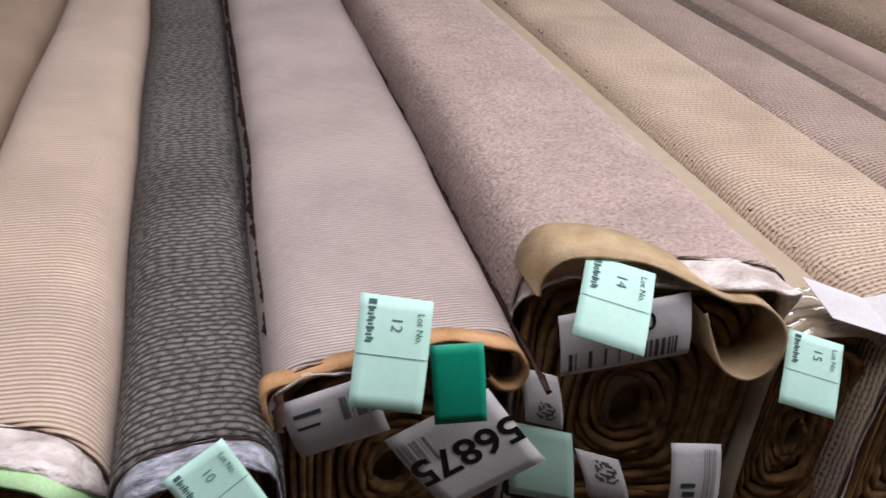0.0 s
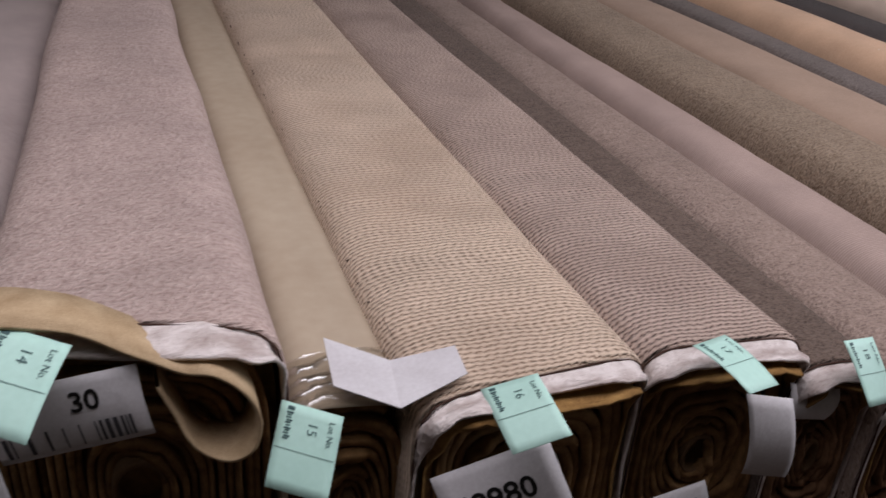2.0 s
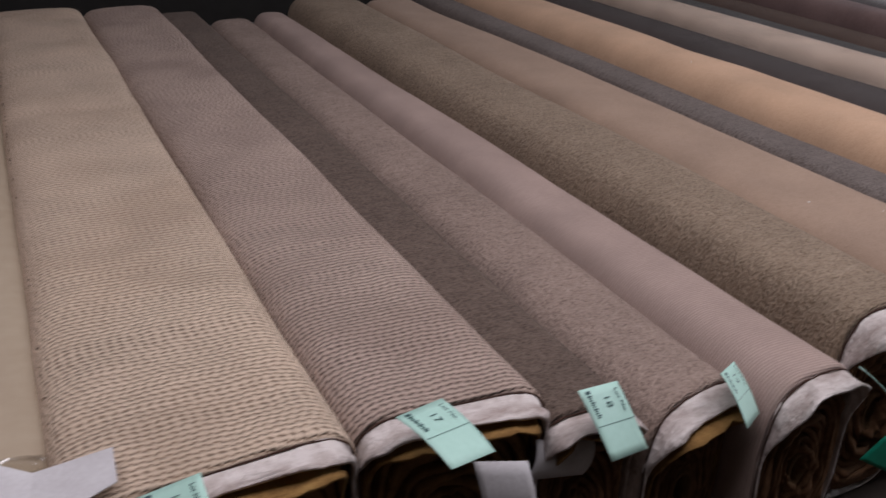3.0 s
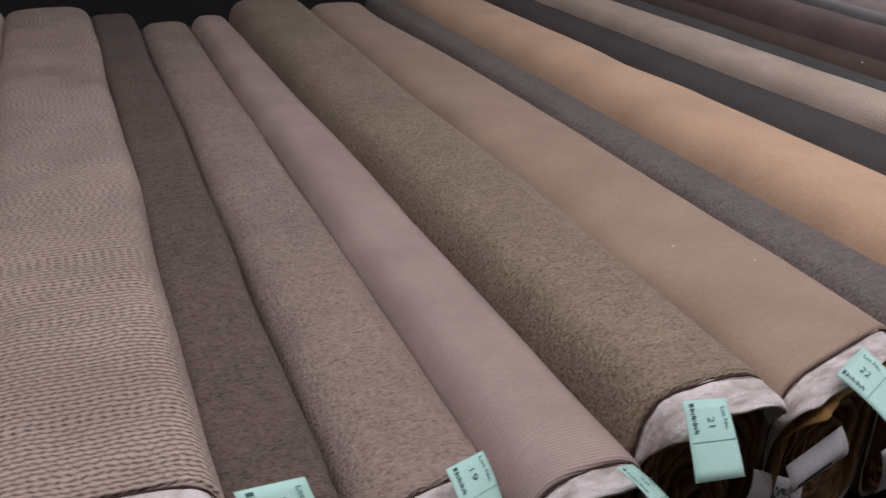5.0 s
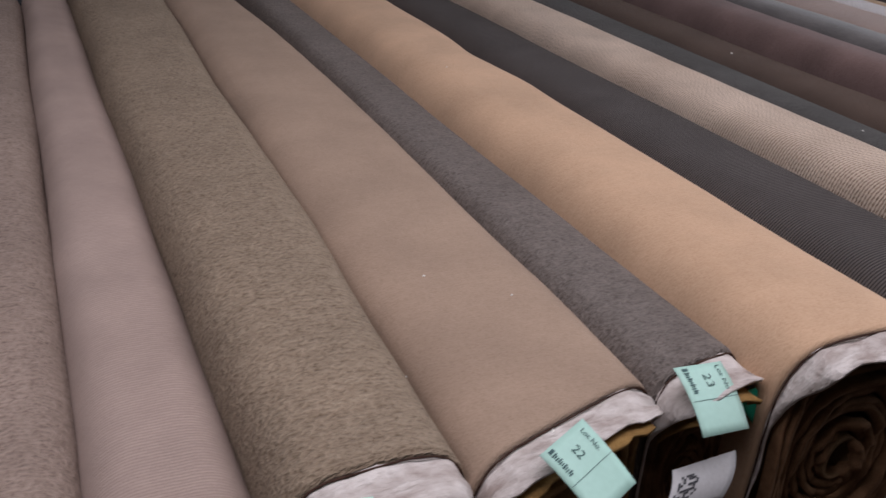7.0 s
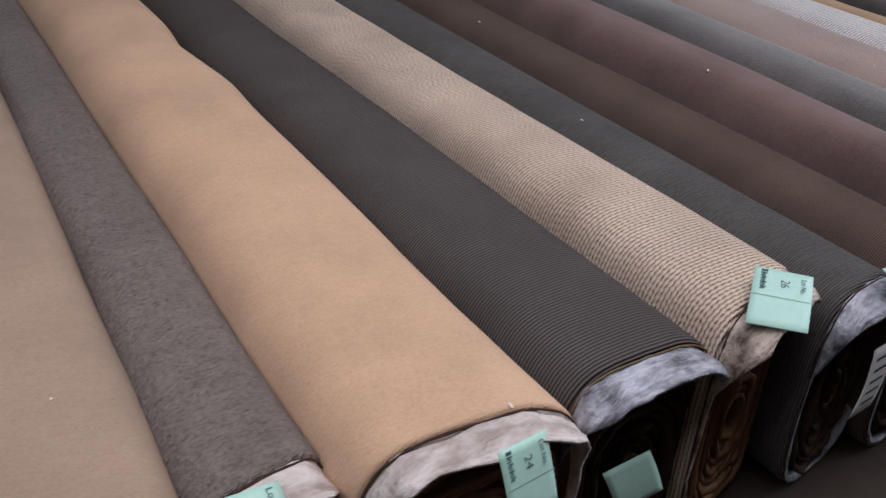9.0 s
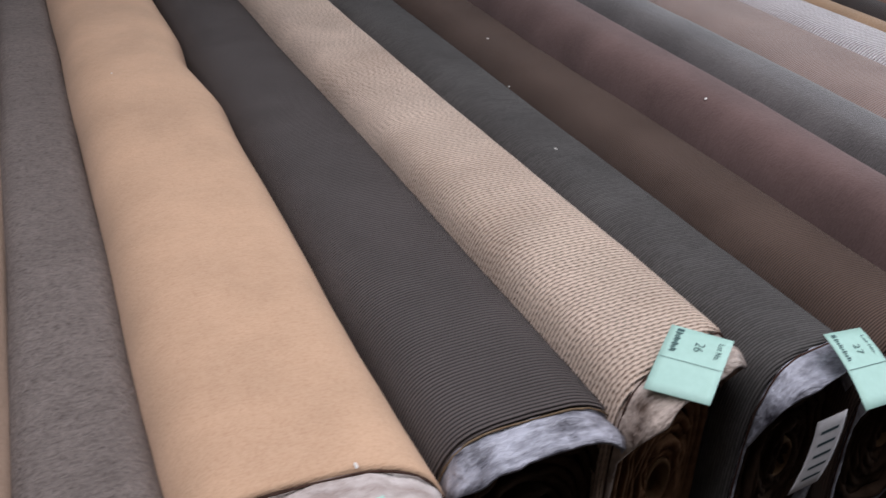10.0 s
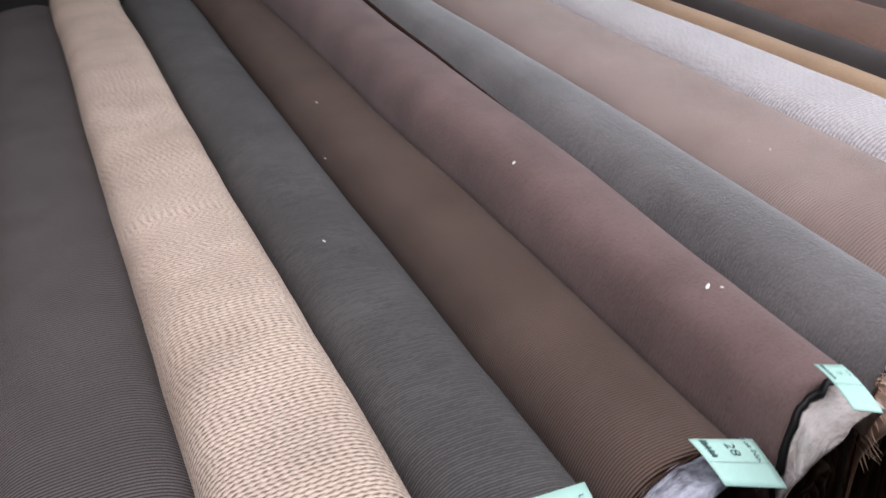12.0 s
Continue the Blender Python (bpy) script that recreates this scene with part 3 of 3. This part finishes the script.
def fringe_part(r, parent, material, count=260):
    """Loose yarn ends that stand out of a frayed roll end."""
    rnd = random.Random(r.n)
    v, f = [], []
    for i in range(count):
        ang = math.pi * rnd.uniform(0.06, 0.94)
        x, z = r.skin(ang, 0.0, 0.004 + 0.012 * rnd.random())
        y = r.edge(x) + 0.006
        away = Vector((math.cos(ang) * rnd.uniform(-0.1, 0.5), -1.0, rnd.uniform(-0.5, 0.45))).normalized() * rnd.uniform(0.02, 0.055)
        side = Vector((away.y, -away.x, rnd.uniform(-0.02, 0.02))).normalized() * rnd.uniform(0.0012, 0.0024)
        base, mid = Vector((x, y, z)), Vector((x, y, z)) + away * 0.55 + Vector((0, 0, 0.006))
        tip, n = base + away, len(v)
        v += [base - side, base + side, mid + side * 0.8, tip, mid - side * 0.8, mid + Vector((0, 0, 0.0015))]
        f += [(n, n + 1, n + 2, n + 5), (n, n + 5, n + 4), (n + 5, n + 2, n + 3), (n + 4, n + 5, n + 3)]
    ob = part("fringe", v, f, material, parent, "pale frayed yarn ends")
    ob["kind"] = "stuff"
    return ob


fringe_part(R[30], ROOT[30], M_FRINGE)


def film_part(r, parent, y0, y1):
    A = [math.pi * (0.20 + 0.62 * j / 30) for j in range(31)]
    v = []
    for i in range(13):
        y = y0 + (y1 - y0) * i / 12
        for ang in A:
            x, z = r.skin(ang, max(0, y), -0.004 - 0.003 * noise.noise((ang * 5, y * 60, 3)))
            v.append((x, y, z))
    return part("packing_film", v, lattice(13, 31), M_FILM, parent, "clear wrinkled packing film")


film_part(R[15], ROOT[15], 0.085, 0.215)


# ---- tags and labels ----
class Sheet:
    """A bent card: a and b are its upper corners, c lies below b."""

    def __init__(self, a, b, c, bend=0.012, twist=0.0):
        self.a, self.r, self.d = Vector(a), Vector(b) - Vector(a), Vector(c) - Vector(b)
        self.w, self.h = self.r.length, self.d.length
        self.r.normalize(), self.d.normalize()
        self.n = self.d.cross(self.r).normalized()
        if self.n.y > 0 and self.n.z < 0.2:
            self.n = -self.n
        self.bend, self.twist = bend, twist

    def at(self, u, v, lift=0.0):
        """u, v from 0 to 1, right and down."""
        out = self.bend * (4 * v * (1 - v) - 0.6 * v) + self.twist * (u - 0.5) * v + lift
        return self.a + self.r * (u * self.w) + self.d * (v * self.h) + self.n * out


def flat_part(sheet, name, quads, material, parent, label="", lift=0.0016):
    v, f = [], []
    for u0, u1, v0, v1 in quads:
        base = len(v)
        for i in range(5):
            for j in range(5):
                v.append(sheet.at(u0 + (u1 - u0) * j / 4, v0 + (v1 - v0) * i / 4, lift))
        f += [tuple(k + base for k in q) for q in lattice(5, 5)]
    return part(name, v, f, material, parent, label)


def text_part(sheet, name, text, material, parent, u, v, size, turn, bold=0.0, lift=0.0018):
    """Lettering on a card. turn 0: reads to the right; 1: reads downwards; 2: upside down. u, v: where its middle stands."""
    cu = bpy.data.curves.new(name, "FONT")
    cu.body, cu.size, cu.align_x, cu.align_y, cu.offset, cu.resolution_u = text, 1.0, "CENTER", "CENTER", bold, 3
    tmp = bpy.data.objects.new(name, cu)
    me = bpy.data.meshes.new_from_object(tmp)
    bpy.data.objects.remove(tmp)
    co = [p.co.copy() for p in me.vertices]
    mid = sum(co, Vector()) / max(1, len(co))
    pts = []
    for p in co:
        x, y = (p.x - mid.x) * size, (p.y - mid.y) * size
        du, dv = ((x, -y), (y, x), (-x, y))[turn]
        pts.append(sheet.at(u + du / sheet.w, v + dv / sheet.h, lift))
    faces = [tuple(q.vertices) for q in me.polygons]
    bpy.data.meshes.remove(me)
    return part(name, pts, faces, material, parent, smooth=False)


def card(name, sheet, material, label, category, group=""):
    n = 9
    v = [sheet.at(j / (n - 1), i / (n - 1), k) for k in (0.0006, -0.0006) for i in range(n) for j in range(n)]
    f = lattice(n, n)
    f += [tuple(k + n * n for k in reversed(q)) for q in lattice(n, n)]
    rim = [j for j in range(n)] + [i * n + n - 1 for i in range(1, n)] + [n * n - 1 - j for j in range(1, n)] + [(n - 1 - i) * n for i in range(1, n - 1)]
    f += [(rim[k], rim[(k + 1) % len(rim)], rim[(k + 1) % len(rim)] + n * n, rim[k] + n * n) for k in range(len(rim))]
    return tagged(part(name, v, f, material), label, category, group)


def lot_tag(number, a, b, c, bend=0.012, twist=0.0):
    s = Sheet(a, b, c, bend, twist)
    ob = card("lot_tag", s, M_TAG, f"mint green paper lot tag {number} on a carpet roll end", "tag", "lot tags")
    w = s.w
    text_part(s, "heading", "Lot No.", M_TAGINK, ob, 0.83, 0.27, w * 0.13, 1, 0.0)
    text_part(s, "number", str(number), M_TAGINK, ob, 0.54, 0.27, w * 0.22, 1, -0.008)
    flat_part(s, "logo_mark", [(0.12, 0.23, 0.04, 0.085)], M_TAGINK, ob)
    marks = [(0.115 + 0.02 * (k % 2), 0.20 + 0.025 * ((k * 2) % 3 == 0), 0.105 + 0.030 * k, 0.105 + 0.030 * k + (0.016 if k % 3 else 0.021)) for k in range(11)]
    flat_part(s, "logo_bar", marks, M_TAGINK, ob)["kind"] = "stuff"
    flat_part(s, "rule", [(0.02, 0.98, 0.526, 0.533)], M_TAGINK, ob)
    return ob


TAGS = [
    (10, (0.274, -0.046, 0.488), (0.346, -0.017, 0.515), (0.400, -0.032, 0.409)),
    (12, (0.544, 0.127, 0.605), (0.641, 0.108, 0.590), (0.608, 0.023, 0.469)),
    (14, (0.892, 0.163, 0.608), (0.981, 0.111, 0.594), (0.923, 0.010, 0.530)),
    (15, (1.240, 0.094, 0.472), (1.319, 0.053, 0.457), (1.280, -0.016, 0.368)),
    (16, (1.517, 0.040, 0.477), (1.594, 0.019, 0.507), (1.598, -0.094, 0.484)),
    (17, (1.856, 0.023, 0.509), (1.940, 0.055, 0.495), (1.973, -0.051, 0.475)),
    (18, (2.140, 0.008, 0.482), (2.233, 0.036, 0.457), (2.261, -0.028, 0.364)),
    (19, (2.415, 0.004, 0.441), (2.492, 0.054, 0.414), (2.502, -0.015, 0.350)),
    (20, (2.621, -0.085, 0.455), (2.673, -0.048, 0.417), (2.738, -0.115, 0.338)),
    (21, (2.754, -0.032, 0.492), (2.835, -0.027, 0.475), (2.817, -0.109, 0.401)),
    (22, (3.066, -0.004, 0.448), (3.144, 0.025, 0.464), (3.185, -0.057, 0.413)),
    (23, (3.337, 0.089, 0.456), (3.441, 0.106, 0.433), (3.440, 0.016, 0.375)),
    (24, (3.673, -0.027, 0.488), (3.759, -0.008, 0.474), (3.766, -0.044, 0.375)),
    (26, (4.245, 0.108, 0.515), (4.308, 0.045, 0.511), (4.209, -0.036, 0.490)),
    (27, (4.466, 0.032, 0.489), (4.553, 0.042, 0.471), (4.534, -0.080, 0.435)),
    (28, (4.700, 0.042, 0.477), (4.794, 0.035, 0.443), (4.795, -0.036, 0.425)),
    (29, (4.873, 0.030, 0.538), (4.912, 0.022, 0.528), (4.871, -0.083, 0.551)),
]
for k, (number, a, b, c) in enumerate(TAGS):
    lot_tag(number, a, b, c, 0.002 + 0.002 * (k % 3), 0.008 * ((k % 5) - 2) / 2)


def roll_label(a, b, c, label, code=None, bars=None, turn=0, at=(0.5, 0.4), size=0.4, grid=None, bend=0.01, material=M_PAPER, scribble=()):
    s = Sheet(a, b, c, bend)
    ob = card("roll_label", s, material, label, "label", "roll labels")
    if code:
        text_part(s, "number", code, M_BLACK, ob, at[0], at[1], s.h * size, turn, 0.02)
    if bars:
        u0, u1, v0, v1 = bars
        rnd, x, quads = random.Random(len(label)), 0.0, []
        while x < 0.97:
            wd = rnd.choice((0.012, 0.012, 0.022, 0.034))
            quads.append((u0 + (u1 - u0) * x, u0 + (u1 - u0) * min(1, x + wd), v0, v1))
            x += wd + rnd.choice((0.108, 0.014, 0.024))
        tagged(flat_part(s, "barcode", quads, M_GREYINK, ob), kind="stuff")
    if grid:
        u0, u1, v0, v1 = grid
        rnd = random.Random(5)
        flat_part(s, "printed_block", [(u0 + (u1 - u0) * i / 9, u0 + (u1 - u0) * (i + 0.95) / 9, v0 + (v1 - v0) * j / 9, v0 + (v1 - v0) * (j + 0.95) / 9)
                                      for i in range(9) for j in range(9) if rnd.random() < 0.5], M_GREYINK, ob)["kind"] = "stuff"
    for u0, u1, v0, v1 in scribble:
        flat_part(s, "written_line", [(u0, u1, v0, v1)], M_INK, ob)
    return ob


roll_label((0.431, 0.122, 0.433), (0.556, 0.098, 0.486), (0.588, 0.097, 0.374), "creased white barcode label hanging from a ribbed roll", bars=(0.6, 0.95, 0.15, 0.5), scribble=[(0.1, 0.4, 0.2, 0.26), (0.1, 0.35, 0.4, 0.45)])
roll_label((0.583, 0.109, 0.348), (0.736, 0.105, 0.425), (0.835, 0.069, 0.290), "white label with large black digits and a barcode", code="56875", turn=2, at=(0.55, 0.45), size=0.42, bars=(0.03, 0.3, 0.12, 0.4))
tagged(card("paper_card", Sheet((0.637, 0.099, 0.523), (0.712, 0.087, 0.527), (0.720, 0.056, 0.406), 0.004), M_TEAL, "deep teal paper card tucked under a lot tag", "card"), "")
roll_label((0.856, 0.151, 0.507), (1.054, 0.117, 0.550), (1.068, 0.099, 0.441), "white barcode label half hidden by a lot tag", code="30", turn=0, at=(0.62, 0.3), size=0.36, bars=(0.06, 0.92, 0.6, 0.92))
roll_label((0.799, 0.144, 0.425), (0.865, 0.137, 0.400), (0.885, 0.119, 0.298), "small white label wedged between two rolls", grid=(0.3, 0.8, 0.5, 0.85))
tagged(card("paper_card", Sheet((0.788, 0.142, 0.320), (0.907, 0.131, 0.278), (0.927, 0.111, 0.129), 0.006), M_TAG, "mint green card hanging low between two rolls", "card"), "")
roll_label((0.926, 0.144, 0.230), (1.009, 0.133, 0.196), (1.048, 0.116, 0.085), "white label with a printed block low on a roll", grid=(0.3, 0.85, 0.1, 0.5))
roll_label((1.073, 0.090, 0.262), (1.165, 0.079, 0.251), (1.180, 0.058, 0.097), "white label with pen marks and a barcode", bars=(0.66, 0.92, 0.06, 0.9), scribble=[(0.2, 0.5, 0.5, 0.56), (0.25, 0.5, 0.62, 0.7)])
roll_label((1.437, 0.009, 0.354), (1.602, -0.022, 0.423), (1.641, -0.064, 0.319), "torn white label with large black digits", code="48980", turn=0, at=(0.45, 0.5), size=0.42)
roll_label((1.969, 0.006, 0.409), (2.052, -0.009, 0.394), (2.081, -0.026, 0.224), "milky plastic strip hanging from a roll end", bend=0.02)
roll_label((2.107, 0.058, 0.368), (2.216, 0.055, 0.345), (2.190, 0.030, 0.289), "folded white paper stuck on a roll end", bend=0.015)
roll_label((1.827, 0.026, 0.194), (1.942, 0.018, 0.222), (1.957, 0.004, 0.149), "white label with black digits low on a roll end", code="6305", at=(0.5, 0.5), size=0.5)
roll_label((3.008, -0.003, 0.282), (3.083, -0.025, 0.360), (3.098, -0.030, 0.291), "crumpled white label with handwriting", bend=0.03, scribble=[(0.1, 0.7, 0.4, 0.5), (0.2, 0.6, 0.62, 0.7)])
roll_label((2.963, 0.017, 0.275), (3.084, 0.023, 0.207), (3.062, 0.016, 0.123), "white label with a printed square block", grid=(0.35, 0.8, 0.2, 0.75))
roll_label((3.319, 0.029, 0.319), (3.457, 0.051, 0.299), (3.410, 0.004, 0.258), "pinkish white label with a printed block", grid=(0.05, 0.4, 0.2, 0.7))
roll_label((3.196, -0.020, 0.274), (3.279, -0.018, 0.290), (3.306, -0.013, 0.181), "white label with a black printed mark", grid=(0.4, 0.8, 0.2, 0.6))
roll_label((3.692, 0.111, 0.167), (3.798, 0.133, 0.136), (3.819, 0.104, 0.058), "grey-white label with a printed block under a roll end", grid=(0.2, 0.8, 0.2, 0.6))
tagged(card("paper_card", Sheet((3.456, 0.086, 0.381), (3.511, 0.091, 0.376), (3.584, 0.085, 0.289), 0.004), M_TEAL, "deep teal paper card tucked under a lot tag", "card"), "")
tagged(card("paper_card", Sheet((3.913, 0.030, 0.287), (4.005, 0.031, 0.293), (4.042, 0.018, 0.201), 0.004), M_TAG, "mint green card lying in the dark roll end", "card"), "")
roll_label((4.472, -0.000, 0.340), (4.537, 0.006, 0.341), (4.495, -0.017, 0.219), "white handwritten tag on a string from a roll end", bend=0.006, scribble=[(0.2, 0.8, 0.15 + 0.16 * i, 0.19 + 0.16 * i) for i in range(5)])


tagged(card("paper_card", Sheet((2.816, -0.000, 0.138), (2.873, 0.000, 0.176), (2.969, 0.000, 0.113), 0.004), M_TEAL, "deep teal paper card hanging in a dark roll end", "card"), "")


def folded_paper():
    pts = [(1.318, 0.183, 0.505), (1.406, 0.128, 0.487), (1.503, 0.117, 0.505), (1.311, 0.084, 0.490), (1.391, 0.021, 0.483), (1.500, 0.053, 0.500)]
    v = [Vector(p) for p in pts] + [Vector(p) - Vector((0, 0, 0.0015)) for p in pts]
    f = [(0, 3, 4, 1), (1, 4, 5, 2), (6, 7, 10, 9), (7, 8, 11, 10), (0, 1, 7, 6), (1, 2, 8, 7), (2, 5, 11, 8), (5, 4, 10, 11), (4, 3, 9, 10), (3, 0, 6, 9)]
    tagged(part("folded_paper", v, f, M_PAPER, smooth=False), "blank white folded paper lying across two carpet rolls", "paper")


folded_paper()


def lint(spots):
    rnd = random.Random(4)
    v, f = [], []
    for n, x, y, size in spots:
        r = R[n]
        l, rr = r.sides(y)
        best = min((abs(r.skin(a, y)[0] - x), r.skin(a, y)[1]) for a in [math.pi * (0.1 + 0.8 * k / 80) for k in range(81)])
        z = best[1] + 0.001
        turn = rnd.uniform(0, 3.1)
        base = len(v)
        for k in range(6):
            t = 2 * math.pi * k / 6
            ex, ey = size * math.cos(t), size * 0.35 * math.sin(t)
            v.append((x + ex * math.cos(turn) - ey * math.sin(turn), y + ex * math.sin(turn) + ey * math.cos(turn), z + rnd.uniform(0, 0.002)))
        v.append((x, y, z + 0.004))
        f += [(base + k, base + (k + 1) % 6, base + 6) for k in range(6)]
    tagged(part("lint", v, f, M_LINT), "scattered white lint specks on the dark rolls", "lint", kind="stuff")


lint([(29, 4.852, 0.832, 0.008),
      (29, 4.796, 0.920, 0.004),
      (29, 4.898, 0.274, 0.009),
      (27, 4.444, 0.802, 0.005),
      (24, 3.743, 0.048, 0.007),
      (22, 3.118, 0.051, 0.005),
      (28, 4.634, 1.544, 0.006),
      (28, 4.577, 1.289, 0.004),
      (28, 4.555, 1.263, 0.004),
      (28, 4.558, 1.176, 0.003),
      (31, 5.322, 0.644, 0.005),
      (29, 4.914, 0.262, 0.004),
      (31, 5.315, 0.698, 0.003),
      (30, 5.215, 1.493, 0.003),
      (22, 3.113, 0.498, 0.003),
      (22, 3.226, 0.383, 0.003),
      (22, 3.002, 0.293, 0.003),
      (24, 3.601, 1.527, 0.004)])
